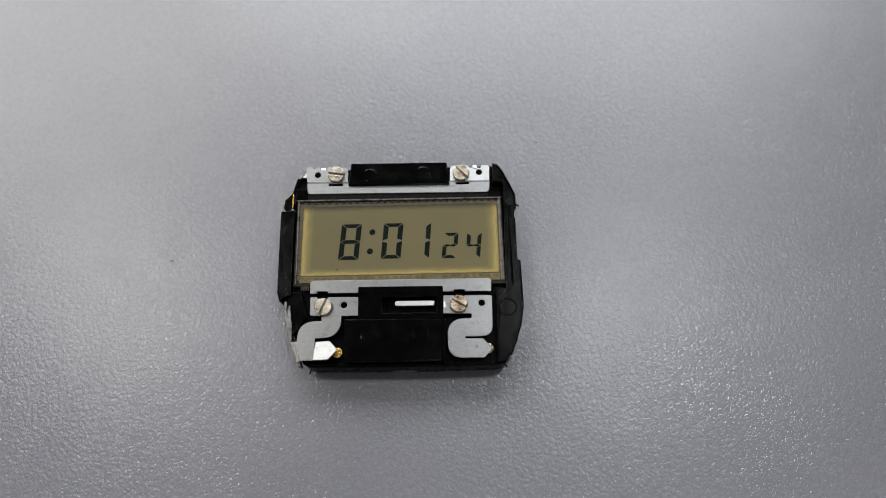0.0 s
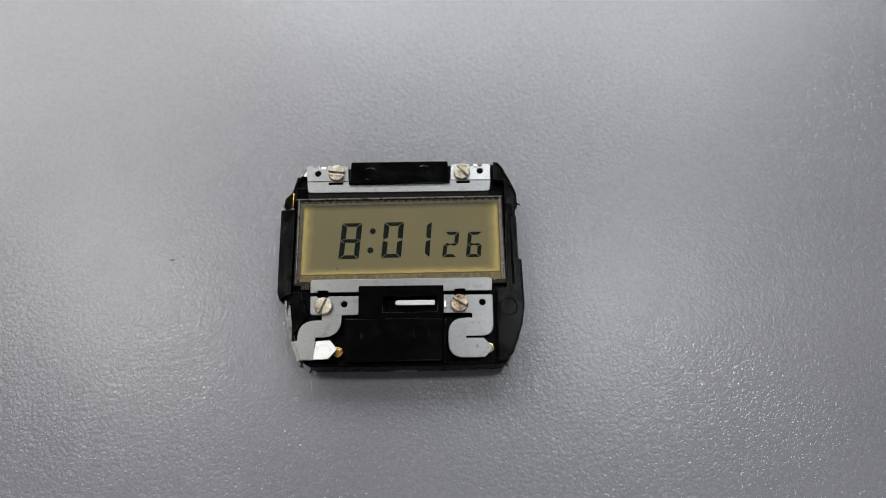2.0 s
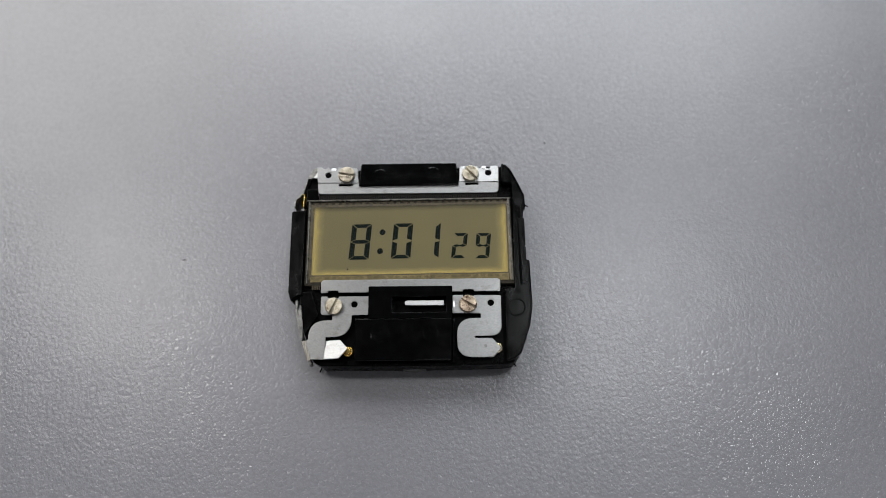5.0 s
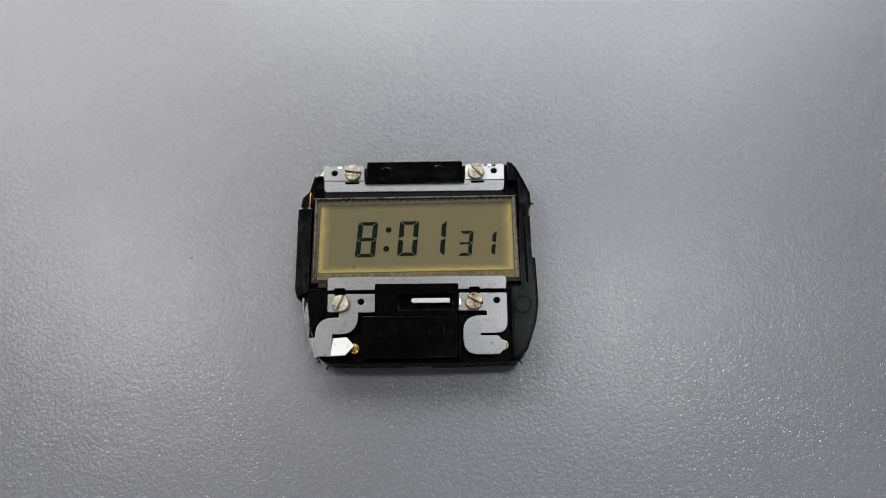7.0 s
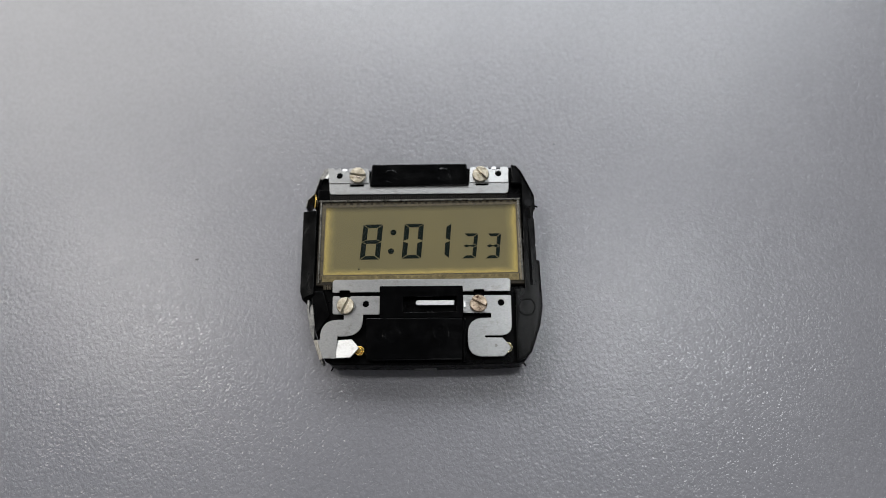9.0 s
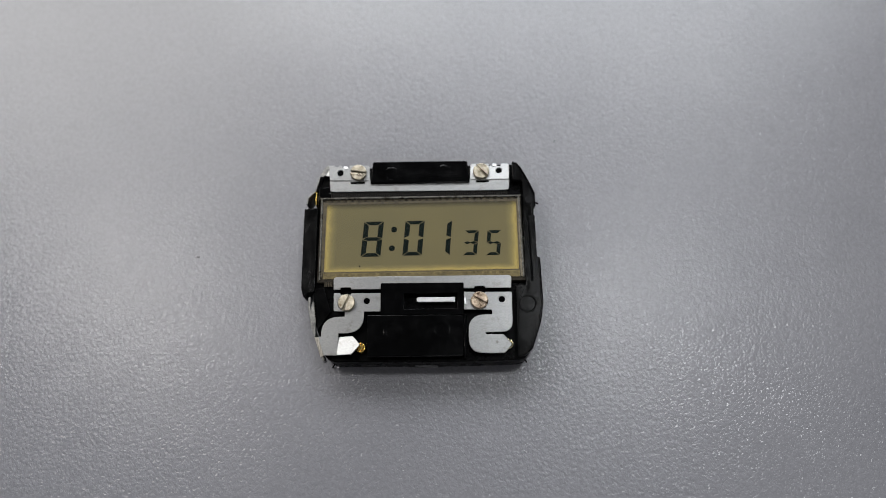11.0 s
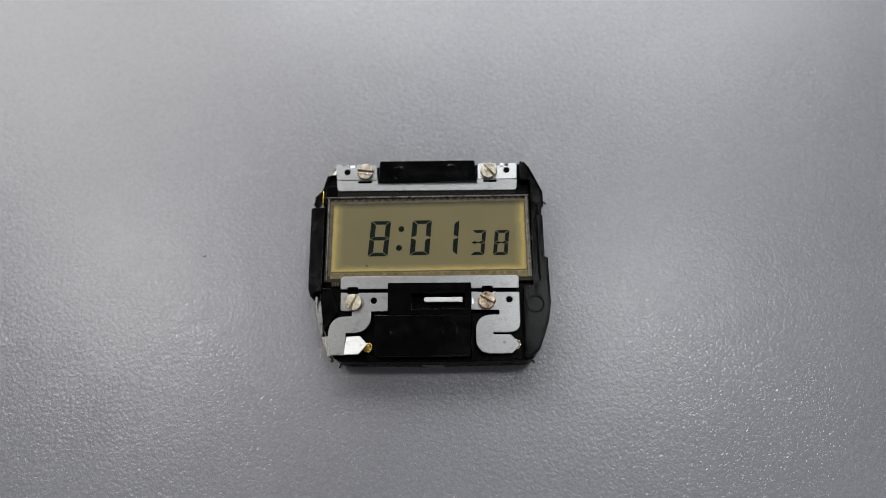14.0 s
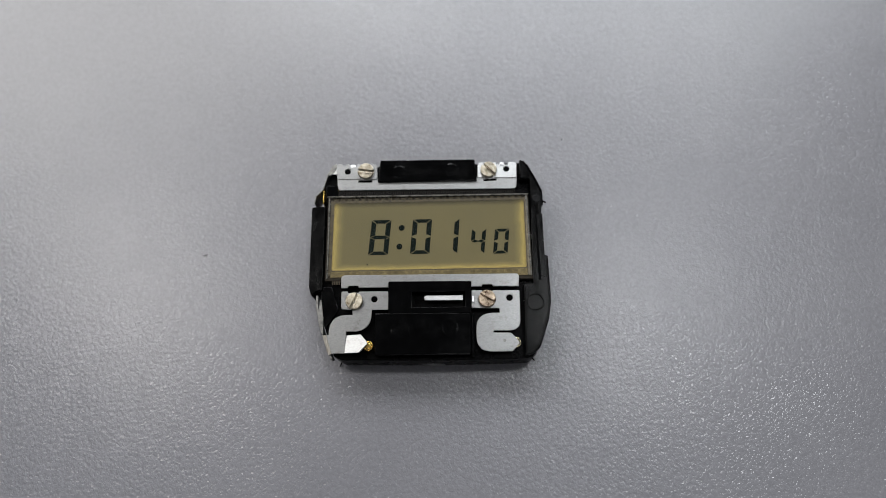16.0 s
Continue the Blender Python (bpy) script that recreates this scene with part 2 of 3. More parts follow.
def plate(loops, z0, z1, bevel=0.0):
    """A flat piece with holes and softened edges, as a bmesh in metres; sizes in millimetres."""
    data = bpy.data.curves.new("outline", "CURVE")
    data.dimensions, data.fill_mode = "2D", "BOTH"
    for loop in loops:
        s = data.splines.new("POLY")
        s.points.add(len(loop) - 1)
        for q, p in zip(s.points, loop):
            q.co = (p[0], p[1], 0, 1)
        s.use_cyclic_u = True
    data.extrude = (z1 - z0) / 2 - bevel
    data.bevel_depth, data.offset, data.bevel_resolution = bevel, -bevel, 1
    ob = new("outline", data)
    mesh = bpy.data.meshes.new_from_object(ob.evaluated_get(bpy.context.evaluated_depsgraph_get()))
    bm = bmesh.new()
    bm.from_mesh(mesh)
    bpy.data.objects.remove(ob)
    bpy.data.curves.remove(data)
    bpy.data.meshes.remove(mesh)
    bmesh.ops.remove_doubles(bm, verts=bm.verts, dist=1e-4)
    bmesh.ops.transform(bm, matrix=Matrix.Diagonal((MM, MM, MM, 1)) @ Matrix.Translation((0, 0, (z0 + z1) / 2)), verts=bm.verts)
    return bm


def merged(*bms):
    out = bmesh.new()
    for bm in bms:
        tmp = bpy.data.meshes.new("tmp")
        bm.to_mesh(tmp)
        bm.free()
        out.from_mesh(tmp)
        bpy.data.meshes.remove(tmp)
    return out


def moved(bm, m):
    bmesh.ops.transform(bm, matrix=m, verts=bm.verts)
    return bm


def part(name, bm, mat, parent=None, label=""):
    mesh = bpy.data.meshes.new(name)
    bm.to_mesh(mesh)
    bm.free()
    mesh.materials.append(mat)
    ob = new(name, mesh)
    ob.parent = parent
    if label:
        ob["label"] = label
    return ob


def ribbon(path, thick):
    """The outline of a sheet of metal on edge that follows a path, seen from above."""
    pts = [Vector(p) for p in path]
    left, right = [], []
    for i, p in enumerate(pts):
        d = (pts[min(i + 1, len(pts) - 1)] - pts[max(i - 1, 0)]).normalized()
        s = Vector((-d.y, d.x)) * thick / 2
        left.append(p + s)
        right.append(p - s)
    return left + right[::-1]


# ---- table and enclosure ----
def tabletop():
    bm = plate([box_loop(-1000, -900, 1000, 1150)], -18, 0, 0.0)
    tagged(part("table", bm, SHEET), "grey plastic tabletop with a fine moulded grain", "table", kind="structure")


# unseen walls and ceiling added around the table, dark to limit stray reflections
def room():
    for name, size, place in (("ceiling", (2.1, 2.15, 0.05), (0, 0.125, 1.075)),
                              ("wall_north", (2.1, 0.05, 1.05), (0, 1.175, 0.525)), ("wall_south", (2.1, 0.05, 1.05), (0, -0.925, 0.525)),
                              ("wall_east", (0.05, 2.05, 1.05), (1.025, 0.125, 0.525)), ("wall_west", (0.05, 2.05, 1.05), (-1.025, 0.125, 0.525))):
        bm = bmesh.new()
        bmesh.ops.create_cube(bm, size=1, matrix=Matrix.Translation(place) @ Matrix.Diagonal((*size, 1)))
        tagged(part(name, bm, WALL), "added unseen plain matt painted " + name.split("_")[0], name.split("_")[0], kind="structure")


# ---- the watch module ----
def screw(parent, x, y, turn, mat, label, r=1.0, tilt=0):
    """A slotted cheese-head screw."""
    g, n = 0.12, 14
    half = [Vector((g * 0 + r * math.cos(a), r * math.sin(a))) for a in
            [math.asin(g / r) + (math.pi - 2 * math.asin(g / r)) * k / n for k in range(n + 1)]]
    other = [-p for p in half]
    bm = merged(plate([circle(0, 0, r * 0.97)], 0, 0.08, 0.0), plate([half], 0.02, 0.46, 0.1), plate([other], 0.02, 0.46, 0.1))
    moved(bm, pose(x * MM, y * MM, 4.58 * MM, tilt, 0, turn))
    return part("screw", bm, mat, parent, label)


def half_seen_body(module):
    outer = rounded([(-11.4, 9.3, .3), (11.2, 9.4, .3), (12.1, 8.5, .3), (13.6, 4.9, .3), (13.6, 3.4), (13.35, 2.4), (13.7, -2.9), (13.8, -3.9),
                     (13.8, -8.3, .4), (13.2, -12.0, .8), (12.4, -13.7, .6), (11.72, -14.55, .4), (11.0, -14.78), (4.5, -14.88), (-2.0, -14.86), (-9.9, -14.72, .4), (-10.82, -14.28, .4), (-12.2, -10.5),
                     (-12.7, -7.0), (-12.6, 6.6), (-12.2, 8.1, .3)])
    part("case", plate([outer], 0, 3.7, 0.15), CASE, module, "black moulded plastic case")
    rim = rounded([(11.1, 9.35, .2), (11.35, 9.3, .2), (12.15, 8.5, .3), (13.7, 4.9, .2), (13.72, 3.5, .1), (13.48, 3.2), (13.42, 2.3), (13.55, 2.2), (13.55, -2.9), (13.84, -3.0),
                   (13.98, -8.5, .5), (13.62, -10.6, .8), (12.52, -13.7, .7), (11.7, -14.38, .4), (10.95, -14.6, .2), (10.95, -6.4, .1), (12.1, -6.3), (12.25, 6.7), (11.05, 6.8)])
    part("rim", plate([rim], 3.69, 4.62, 0.08), SCUFFED, module, "scuffed black side rim of the case")
    part("rim_lip", plate([ribbon([(11.5, 9.15), (12.1, 8.4), (13.0, 6.5), (13.62, 4.95)], .2)], 4.6, 4.76, 0.05), BLACK, module)
    part("rim_lip", plate([ribbon([(13.78, -3.1), (13.82, -5.5), (13.86, -8.4), (13.5, -10.4), (13.0, -12.0), (12.4, -13.5), (11.7, -14.2), (11.0, -14.45)], .22)], 4.6, 4.74, 0.05), BLACK, module)
    part("rim_step", plate([rounded([(11.15, 9.1), (11.4, 9.1), (11.35, 7.05), (12.2, 6.95), (12.2, 6.75), (11.15, 6.85)])], 4.6, 4.72, 0.04), BLACK, module)
    part("rim_step", plate([rounded([(11.0, -6.5), (11.15, -6.5), (10.98, -14.6), (10.8, -14.6)])], 4.6, 4.7, 0.03), BLACK, module)
    part("boss", plate([circle(12.18, -8.55, .9)], 4.6, 4.655, 0.03), SCUFFED, module)
    part("boss_ring", plate([circle(12.18, -8.55, 1.04), circle(12.18, -8.55, .92)], 4.6, 4.67, 0.02), BLACK, module)
    # flat near-black plate on the rim, painted shade in place of a recess
    part("notch_shade", plate([rounded([(12.6, 3.55, .1), (13.1, 3.6, .1), (13.15, 2.2, .1), (12.7, 2.3, .1)])], 4.61, 4.64, 0.0), DARK_COMB_AND_NOTCH, module)
    part("stud", plate([circle(12.95, 4.2, .5)], 4.6, 4.7, 0.04), TRANSLUCENT, module, "small grey stud")
    part("groove_wall", plate([rounded([(12.55, 3.2), (12.8, 3.2), (13.0, -5.9), (12.75, -5.9)])], 4.6, 4.72, 0.03), BLACK, module)
    rail = rounded([(-14.1, 3.7, .15), (-12.45, 3.8, .1), (-12.35, -6.6, .1), (-13.1, -6.8), (-13.6, -7.4, .1), (-13.95, -6.3, .2)])
    part("side_rail", plate([rail], 0.8, 4.55, 0.08), SCUFFED, module, "scuffed black side rail")
    part("corner_post", plate([rounded([(-12.5, 6.6), (-11.0, 6.6), (-11.0, 5.2), (-12.45, 5.2)])], 3.6, 4.3, 0.06), BLACK, module)
    part("corner_post", plate([rounded([(-12.7, -6.2), (-11.3, -6.2), (-10.4, -9.0), (-11.9, -11.2), (-12.3, -9.4)])], 3.6, 4.2, 0.06), BLACK, module)
    for path, z in (([(13.6, 3.95), (14.05, 3.7)], 4.35), ([(11.75, -14.5), (12.0, -14.85)], 2.0), ([(-10.5, -14.45), (-10.7, -14.9)], 0.2)):
        part("moulding_burr", plate([ribbon(path, .14)], z, z + .18, 0.03), BLACK, module)
    # the pale insert in the middle of the front wall
    part("insert", plate([rounded([(-0.95, -14.96), (1.75, -14.96), (1.6, -14.7), (-0.8, -14.7)])], 0.0, 1.4, 0.02), PALE_INSERT, module, "pale translucent plastic insert")


def dent(x, y, z, r):
    """A shallow round moulding mark with a raised, uneven ring."""
    bm, rings, spokes = bmesh.new(), 9, 28
    rows = []
    for i in range(rings + 1):
        u, row = i / rings, []
        for k in range(spokes):
            a = 2 * math.pi * k / spokes
            p = Vector((x + r * u * math.cos(a), y + r * u * math.sin(a), 0))
            ring = math.exp(-((u - 0.8) / 0.1) ** 2)
            lift = (0.042 * ring * (0.7 + 0.9 * noise.noise(p * 1.3)) + 0.016 * noise.noise(p * 2.6) + 0.010 * noise.noise(p * 7.0)) * (1 - u ** 8)
            row.append(bm.verts.new((p.x * MM, p.y * MM, (z + max(lift, -0.002)) * MM)))
        rows.append(row)
    for i in range(1, rings):
        for k in range(spokes):
            j = (k + 1) % spokes
            bm.faces.new((rows[i][k], rows[i + 1][k], rows[i + 1][j], rows[i][j])).smooth = True
    bm.faces.new(rows[1]).smooth = True
    bmesh.ops.delete(bm, geom=rows[0], context="VERTS")
    return bm


def blocks(module):
    top = rounded([(-5.9, 9.6, .15), (5.66, 9.46, .15), (5.92, 6.64, .1), (-6.15, 6.75, .1)])
    b = part("clamp_block", plate([top], 3.6, 4.85, 0.1), BLACK, module, "black plastic clamp block with two moulding marks")
    for x, y in ((-3.6, 7.85), (2.8, 8.0)):
        part("moulding_mark", dent(x, y, 4.853, 1.0), BLACK, b, "smeared round moulding mark")
    upper = rounded([(-4.65, -5.85, .15), (4.95, -5.95, .15), (4.9, -9.7), (-4.6, -9.6)])
    hole = box_loop(-1.9, -9.0, 4.2, -7.15)
    b = part("battery_block", merged(plate([upper, hole], 3.6, 4.8, 0.04), plate([rounded([(-6.15, -9.55, .1), (4.9, -9.65, .1), (4.8, -14.4, .2), (-6.05, -14.35, .2)])], 3.6, 4.72, 0.12)),
             BLACK, module, "black plastic cover block with a slot")
    for x, y in ((-3.2, -11.6), (2.3, -11.4)):
        part("moulding_mark", dent(x, y, 4.723, 1.1), BLACK, b, "smeared round moulding mark")
    part("spring_bar", moved(plate([rounded([(-0.5, -.31, .3), (3.95, -.31), (3.95, .31), (-0.5, .31, .3)])], -0.1, 0.1, 0.04), pose(0, -7.84 * MM, 4.42 * MM, -8, 0, -0.6)), STEEL, module, "bright steel spring bar in the slot")
    part("bar_stub", plate([box_loop(4.2, -8.5, 4.95, -7.3)], 4.2, 4.6, 0.04), BLACK, module)
    part("end_wall", plate([rounded([(4.95, -9.7), (5.2, -9.7), (5.1, -14.6), (4.85, -14.6)])], 3.6, 4.5, 0.05), BLACK, module)


def upper_retainer(module):
    strip = rounded([(-11.05, 5.85, .45), (10.62, 5.6, .45), (10.75, 7.08), (-11.15, 7.36)])
    slots = [box_loop(-8.6, 6.84, -6.85, 7.12, .1), box_loop(6.68, 6.68, 8.28, 6.95, .1)]
    left = rounded([(-11.15, 7.3), (-6.2, 7.2), (-6.3, 9.2, .45), (-8.75, 9.3, .1), (-8.85, 8.88), (-9.72, 8.9), (-9.78, 9.3, .1), (-10.0, 9.3), (-10.2, 9.12, .1), (-10.5, 9.12, .1), (-10.7, 9.34, .1), (-11.35, 9.36, .3)])
    right = rounded([(5.98, 7.08), (10.7, 6.98), (10.78, 9.12, .35), (9.8, 9.15, .1), (9.72, 8.8, .1), (9.3, 8.8, .1), (9.24, 9.17, .08), (8.74, 9.17, .08), (8.68, 8.85), (8.3, 8.87), (8.24, 9.18, .1), (6.05, 9.2, .4)])
    bm = merged(plate([strip] + slots, 4.36, 4.52, 0.04), plate([left, circle(-9.89, 8.28, .38)], 4.46, 4.62, 0.04),
                moved(plate([right, circle(9.5, 8.2, .38)], 4.46, 4.62, 0.04), pose(0, 7.05 * MM, 4.54 * MM, -4, 0, 0) @ pose(0, -7.05 * MM, -4.54 * MM)))
    part("upper_retainer", bm, STEEL, module, "brushed steel retainer strip with two screw tabs")
    part("lug", moved(plate([box_loop(-.28, -.18, .28, .16, .05)], -.06, .06, .02), pose(-9.3 * MM, 9.1 * MM, 4.42 * MM, -12, 0, -1)), STEEL, module, "small bright bent lug")
    part("lug", moved(plate([box_loop(-.2, -.2, .2, .2, .05)], -.06, .06, .02), pose(8.98 * MM, 8.92 * MM, 4.5 * MM, -11, 0, -1)), STEEL, module, "small bright bent lug")
    part("folded_corner", moved(plate([rounded([(-.15, 1.3, .1), (-.6, .95), (-1.1, .1), (-.05, -.1)])], -.05, .05, .02), pose(-11.2 * MM, 8.1 * MM, 4.42 * MM, -6, -14, 0)), STEEL, module, "polished folded corner of the spring")
    # bent side spring
    part("side_spring", merged(plate([ribbon([(-11.35, 9.4), (-11.75, 9.2), (-12.45, 7.9), (-12.9, 6.1), (-13.75, 5.2), (-13.85, 4.3)], .16)], 1.4, 4.4, 0.03),
                               plate([rounded([(-11.25, 9.42), (-11.8, 9.3), (-12.45, 8.1), (-12.1, 7.9), (-11.3, 8.6)])], 4.2, 4.36, 0.03)), DULL_STEEL, module, "bent grey steel side spring")
    part("gold_contact", plate([box_loop(-12.8, 4.2, -12.68, 5.9)], 3.0, 4.5, 0.02), GOLD, module, "thin gold-plated contact")


def lower_plates(module):
    strip = rounded([(-10.15, -6.5, .1), (-9.35, -6.5), (-9.3, -6.25, .08), (-8.15, -6.25, .08), (-8.1, -6.5), (6.15, -6.6), (6.2, -6.35, .08), (7.35, -6.35, .08), (7.4, -6.6),
                     (10.4, -6.62, .1), (10.5, -5.1, .45), (-10.2, -4.95, .45)])
    part("lower_retainer", plate([strip], 4.45, 4.6, 0.04), STEEL, module, "brushed steel lower retainer strip")
    left = rounded([(-10.1, -6.9, .15), (-10.05, -9.05, .3), (-8.75, -9.1), (-8.7, -9.7), (-11.35, -9.7, 2.0), (-11.35, -11.95), (-11.65, -11.98), (-10.95, -14.12),
                    (-9.4, -14.12), (-9.35, -11.62), (-6.47, -11.62, 2.1), (-6.5, -9.15), (-4.6, -9.15, .15), (-4.6, -6.98, .1),
                    (-8.0, -6.94), (-8.1, -7.1, .08), (-9.3, -7.1, .08), (-9.35, -6.92)])
    p = part("contact_plate", plate([left, circle(-6.24, -7.9, .37)], 4.46, 4.6, 0.04), STEEL, module, "brushed steel S-shaped contact plate")
    tip = rounded([(0, -1.08), (1.7, -1.08, .1), (2.66, 0.05, .2), (1.7, 1.12, .1), (0, 1.08)])
    part("contact_tip", moved(plate([tip], -0.07, 0.07, 0.04), pose(-9.42 * MM, -13.07 * MM, 4.53 * MM, -11, -8, 0)), STEEL, p, "bright polished bent tip")
    bm = bmesh.new()
    rim = [(-11.65, -11.98, 4.58), (-10.95, -14.12, 4.58), (-11.36, -14.22, 4.34), (-12.12, -11.98, 4.34)]
    top = [bm.verts.new([c * MM for c in v]) for v in rim]
    low = [bm.verts.new(((v[0] + 0.1) * MM, v[1] * MM, (v[2] - 0.14) * MM)) for v in rim]
    bm.faces.new(top)
    bm.faces.new(low[::-1])
    for k in range(4):
        bm.faces.new((low[k], low[(k + 1) % 4], top[(k + 1) % 4], top[k]))
    bmesh.ops.recalc_face_normals(bm, faces=bm.faces)
    part("flange", bm, LIT_FLANGE, p, "bent-down streaky steel edge with its lit look painted in")
    part("solder_tab", plate([ribbon([(-11.3, -13.9), (-11.05, -14.6)], .3)], 2.6, 3.9, 0.03), DULL_STEEL, module)
    right = rounded([(4.95, -7.0, .1), (4.9, -9.12, .1), (8.1, -9.18, .12), (8.1, -9.7), (5.4, -9.75, 1.9), (5.4, -14.12, 1.7), (9.4, -14.12, .25), (10.3, -13.15, .3),
                     (9.3, -12.02, .1), (7.35, -11.98, .1), (7.35, -11.75, .1), (10.4, -11.75, 1.3), (10.45, -7.1, .15), (7.4, -7.06), (7.3, -7.22, .08), (6.2, -7.2, .08), (6.15, -7.04)])
    right_plate = part("contact_plate", plate([right, circle(9.28, -7.97, .37)], 4.46, 4.6, 0.04), STEEL, module, "brushed steel S-shaped contact plate")
    for x, y, plating in ((-6.85, -13.25, GOLD), (9.86, -13.08, PALE_GOLD)):
        part("contact_pin", merged(plate([circle(x, y, .56), circle(x, y, .42)], 3.6, 4.42, 0.05), plate([circle(x, y, .36)], 3.6, 4.44, 0.08)), plating, module, "gold-plated contact pin")
    spring = rounded([(-13.14, -7.2, .15), (-12.84, -7.2, .15), (-12.82, -8.5), (-12.72, -9.0), (-12.62, -7.75, .05), (-12.2, -7.75, .05), (-12.05, -11.8), (-12.18, -11.95),
                      (-12.62, -10.8), (-12.93, -9.25), (-13.06, -8.8)])
    part("side_spring", merged(plate([spring], 3.7, 4.2, 0.04), plate([ribbon([(-13.0, -8.9), (-12.8, -9.9), (-12.5, -11.0), (-12.1, -11.9)], .16)], 1.5, 3.72, 0.03)),
         DULL_STEEL, module, "bent grey steel side spring with a forked end")
    tip = rounded([(7.3, -12.06), (9.28, -12.06, .1), (10.24, -13.15, .25), (9.38, -14.06, .2), (7.25, -14.06)])
    bent = part("contact_tip", moved(plate([tip], -0.05, 0.05, 0.03), pose(0, -13.1 * MM, 4.6 * MM, 3, 2, 0) @ pose(0, 13.1 * MM, 0)), STEEL, right_plate, "slightly bent dull tip")
    part("stain", plate([circle(8.55, -12.9, .17, 10)], 4.66, 4.672), DULL_STEEL, bent, "small dull spot")
    part("plate_lip", moved(plate([box_loop(-.11, -.42, .11, .42, .05)], -.05, .05, .02), pose(5.1 * MM, -8.1 * MM, 4.63 * MM, -13, 4, 0)), STEEL, right_plate, "bright turned-up lip")


def comb(module):
    part("rubber_strip", plate([rounded([(-11.0, 4.95), (10.7, 4.8), (10.7, 6.2), (-11.0, 6.3)])], 3.6, 4.3, 0.03), DARK_COMB_AND_NOTCH, module, "dark rubber connector strip")
    bms = bmesh.new()
    for k in range(100):
        x = -10.9 + 0.215 * k
        y = 5.08 - 0.011 * (x + 11)
        bmesh.ops.create_cube(bms, size=1, matrix=Matrix.Translation((x * MM, (y + 0.38) * MM, 4.33 * MM)) @ Matrix.Diagonal((0.095 * MM, 0.75 * MM, 0.1 * MM, 1)))
    part("comb_teeth", bms, COMB, module, "fine pale teeth of the connector")["kind"] = "stuff"
    for k in range(5):
        part("comb_tooth", plate([box_loop(-11.25 + .2 * k, -6.05, -11.15 + .2 * k, -5.45)], 4.3, 4.42), PAD, module)


# ---- the display ----
SEGMENTS = {"0": "abcdef", "1": "bc", "2": "abged", "3": "abgcd", "4": "fgbc", "5": "afgcd", "6": "afgedc", "7": "abc", "8": "abcdefg", "9": "abcdfg"}


def segment_loop(key, w, h, tv, th, pinch):
    g, m = 0.05, h / 2
    if key == "a":
        return [(g * 2, h), (tv + g, h - th), (w - tv - g, h - th), (w - g * 2, h)]
    if key == "d":
        return [(g * 2, 0), (w - g * 2, 0), (w - tv - g, th), (tv + g, th)]
    if key == "g":
        side = [(g * 1.5, m), (tv, m - th / 2)] + ([(w / 2, m - th * .14)] if pinch else []) + [(w - tv, m - th / 2), (w - g * 1.5, m)]
        return side + [(x, 2 * m - y) for x, y in side[-2:0:-1]]
    up = [(0, m + g * 1.2), (tv, m + th / 2 + g), (tv, h - th - g), (0, h - g)]
    if key in "ec":
        up = [(x, h - y) for x, y in up[::-1]]
    if key in "bc":
        up = [(w - x, y) for x, y in up[::-1]]
    return up


def digit(panel, x, y, w, h, tv, th, keys, pinch=False, slant=0.08):
    """Italic seven-segment figure: one sliver of ink for each segment."""
    made = {}
    for key in keys:
        loop = [(px + slant * py, py) for px, py in segment_loop(key, w, h, tv, th, pinch)]
        bm = bmesh.new()
        low = [bm.verts.new((a * MM, b * MM, 0)) for a, b in loop]
        high = [bm.verts.new((a * MM, b * MM, 0.012 * MM)) for a, b in loop]
        bm.faces.new(high)
        bm.faces.new(low[::-1])
        for k in range(len(loop)):
            j = (k + 1) % len(loop)
            bm.faces.new((low[k], low[j], high[j], high[k]))
        made[key] = part("segment", bm, INK, panel)
        made[key].location = (x * MM, y * MM, SHOWN * MM)
    return made


SHOWN, SUNK = 4.402, 4.2
SMALL_AT = ((4.84, -2.55), (7.56, -2.6))


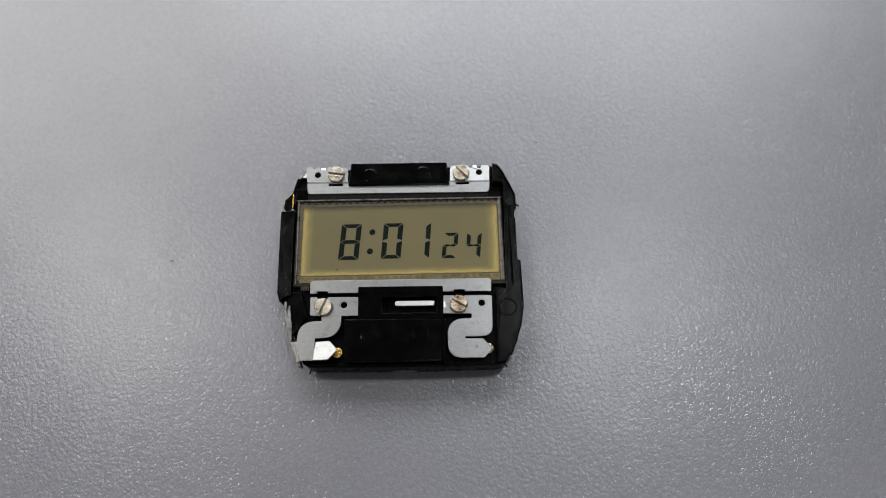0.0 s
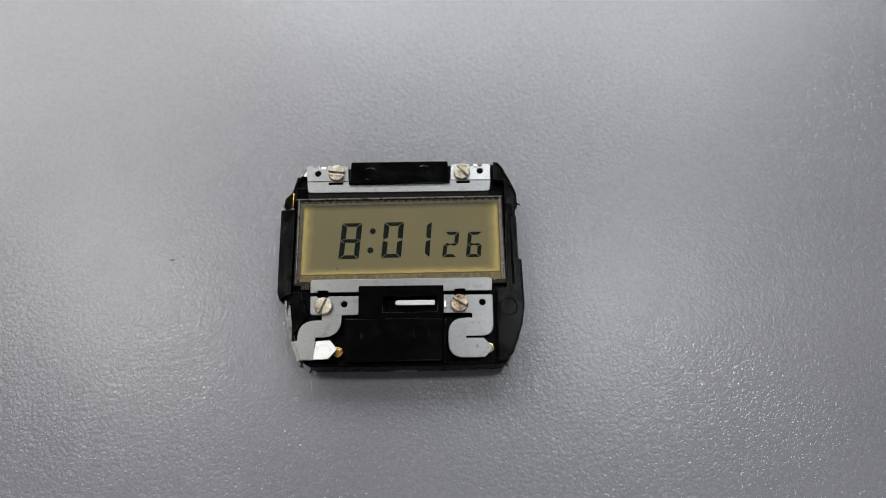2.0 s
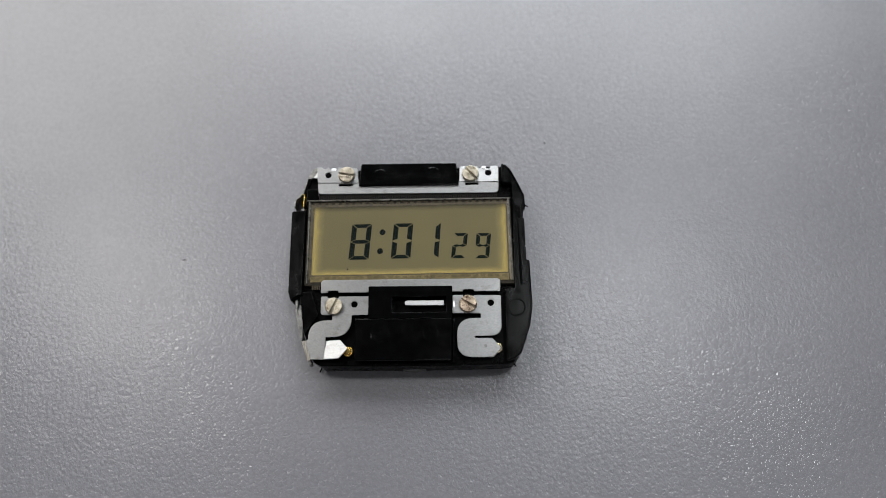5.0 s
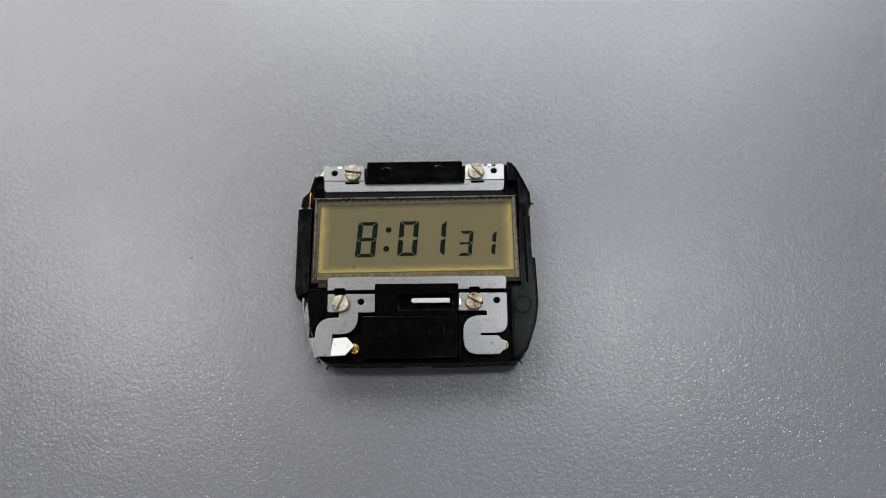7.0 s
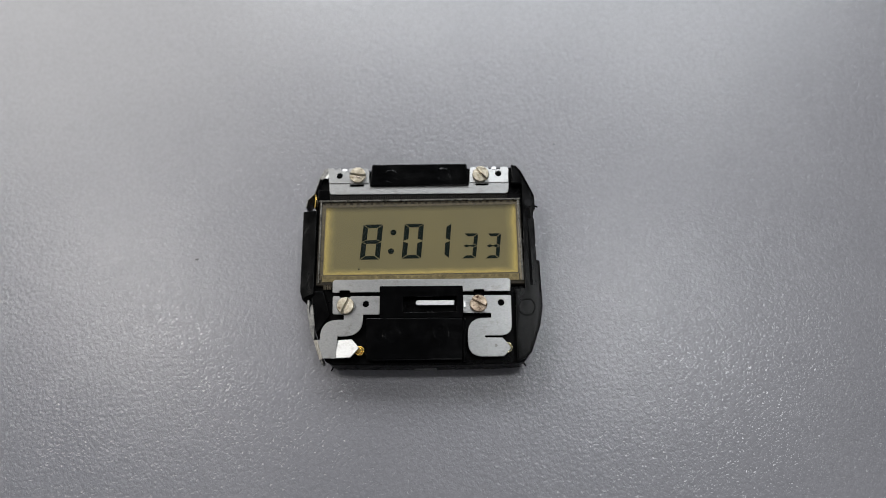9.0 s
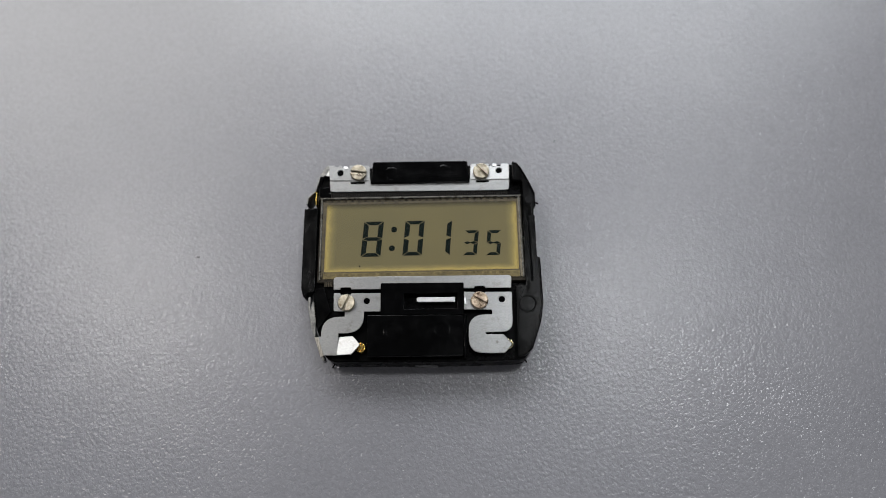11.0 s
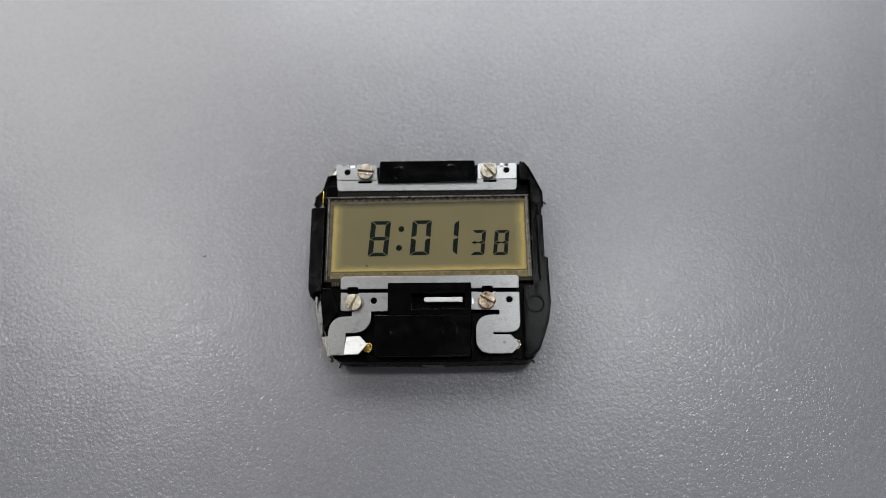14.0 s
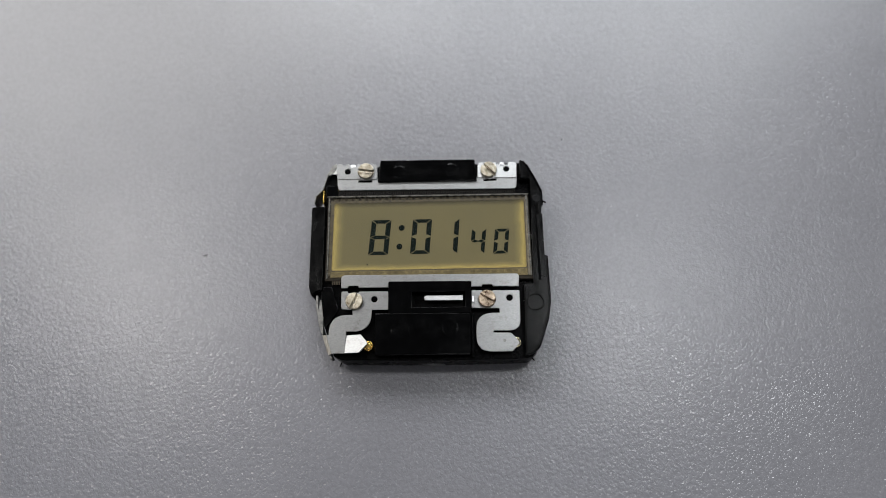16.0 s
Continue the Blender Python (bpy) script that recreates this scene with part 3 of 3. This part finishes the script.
def display(module):
    outer = rounded([(-12.15, -5.55, .1), (12.1, -5.7, .1), (12.0, 4.9, .1), (-12.2, 5.05, .1)])
    inner = box_loop(-11.5, -4.4, 11.5, 4.4, .1)
    panel = part("display", plate([outer, inner], 3.7, 4.42, 0.03), BORDER, module, "liquid crystal display reading hours, minutes and seconds")
    part("film", plate([box_loop(-11.6, -4.5, 11.6, 4.5)], 4.34, 4.4), FILM, panel, "khaki reflector film, yellower at its edges, top shade painted in")
    glass = part("glass", plate([rounded([(-11.9, -5.3), (11.9, -5.4), (11.8, 4.75), (-12.0, 4.9)])], 4.45, 4.58, 0.02), GLASS, panel, "clear front glass")
    glass.visible_shadow = False
    # dark line round the film, wider at the top to extend the painted shade
    part("seal_line", plate([box_loop(-11.55, -4.45, 11.55, 4.45), rounded([(-11.4, -4.33, .2), (11.42, -4.33, .2), (11.42, 4.2, .2), (-11.4, 4.2, .2)])], 4.4, 4.43), SEAL_LINE, panel, "dark brown seal line")
    part("edge_seal", plate([rounded([(11.56, -5.2), (11.95, -5.3), (11.88, 4.6), (11.56, 4.6)])], 4.41, 4.44), SEAL, panel, "speckled tan seal")
    part("edge_seal", plate([rounded([(-11.8, -4.9), (-11.56, -4.9), (-11.56, 4.5), (-11.85, 4.6)])], 4.41, 4.44), SEAL_LINE, panel)
    part("edge_seal", plate([rounded([(-11.5, -5.15), (11.5, -5.25), (11.5, -4.46), (-11.5, -4.46)])], 4.424, 4.432), TAN_EDGE, panel, "brown translucent edge")
    for path in ([(-12.3, 4.98), (12.0, 4.82)], [(-12.0, 4.9), (-11.92, 0), (-11.86, -5.3)], [(11.72, 4.75), (11.84, 0), (11.9, -5.3)]):
        part("glass_edge", plate([ribbon(path, .17)], 4.42, 4.62, 0.03), GLASS_EDGE, panel, "speckled pale edge of the glass, its highlight painted in")
    for row, y in ((0, 4.58), (1, -4.7)):
        bms = bmesh.new()
        for k in range(28):
            x = -11.2 + 0.82 * k
            bmesh.ops.create_cube(bms, size=1, matrix=Matrix.Translation((x * MM, y * MM, 4.426 * MM)) @ Matrix.Diagonal((0.5 * MM, 0.26 * MM, 0.02 * MM, 1)))
        part("contact_pads", bms, (PAD, DIM_PAD)[row], panel, "row of faint contact pads")["kind"] = "stuff"
    digit(panel, -7.15, -2.5, 2.36, 4.4, .6, .45, SEGMENTS["8"])
    digit(panel, -2.2, -2.45, 2.3, 4.35, .6, .45, SEGMENTS["0"])
    digit(panel, 1.12, -2.5, 2.25, 4.4, .56, .45, SEGMENTS["1"])
    for x, y in ((-3.2, 0.85), (-3.45, -1.5)):
        part("colon_dot", plate([circle(x, y, .36)], 4.402, 4.414), INK, panel)
    part("speck", plate([circle(-7.2, -3.65, .1, 8)], 4.402, 4.41), INK, panel)
    tens = digit(panel, *SMALL_AT[0], 1.7, 3.1, .46, .37, "abcdefg", True, 0.11)
    units = digit(panel, *SMALL_AT[1], 1.7, 3.1, .46, .37, "abcdefg", True, 0.11)
    return tens, units


def watch_module():
    module = tagged(new("watch_module"), "bare black digital watch module with steel strips on grey tabletop", "watch movement")
    half_seen_body(module)
    blocks(module)
    upper_retainer(module)
    lower_plates(module)
    comb(module)
    screw(module, -7.63, 8.2, -8, NICKEL, "slotted screw", tilt=4)
    screw(module, 7.36, 8.03, -48, NICKEL, "slotted screw", tilt=3)
    screw(module, -8.53, -8.14, 66, NICKEL, "tarnished slotted screw")
    screw(module, 6.71, -8.1, -30, RUSTY, "rusty slotted screw")
    return display(module)


def dust():
    for x, y, long, wide, turn in ((-28.4, -0.7, .3, .09, 5), (17.2, 14.35, .14, .1, 60)):
        bm = bmesh.new()
        bmesh.ops.create_icosphere(bm, subdivisions=2, radius=MM, matrix=pose(x * MM, y * MM, wide * 0.4 * MM, 0, 0, turn) @ Matrix.Diagonal((long, wide, wide * .6, 1)))
        tagged(part("dust_speck", bm, DUST), "tiny dark grey dust speck on the tabletop", "dust", group="dust on the tabletop")


tabletop()
room()
TENS, UNITS = watch_module()
dust()


# ---- what moves: the segments of the seconds ----
def key_segments(made, at, text):
    """text: the figure shown in each second, the first until 0.25 s; a dark segment sinks behind the film."""
    for key, ob in made.items():
        on = [key in SEGMENTS[c] for c in text]
        level = [SHOWN if o else SUNK for o in on]
        place = lambda z: pose(at[0] * MM, at[1] * MM, z * MM)
        rows = [(0.0, place(level[0]))]
        for k in range(1, len(level)):
            if level[k] != level[k - 1]:
                rows += [(k - 0.767, place(level[k - 1])), (k - 0.733, place(level[k]))]
        rows.append((16.0, place(level[-1])))
        walk(ob, rows)


def motions():
    shown = [str(n) for n in range(24, 41)]
    key_segments(TENS, SMALL_AT[0], [s[0] for s in shown])
    key_segments(UNITS, SMALL_AT[1], [s[1] for s in shown])


motions()
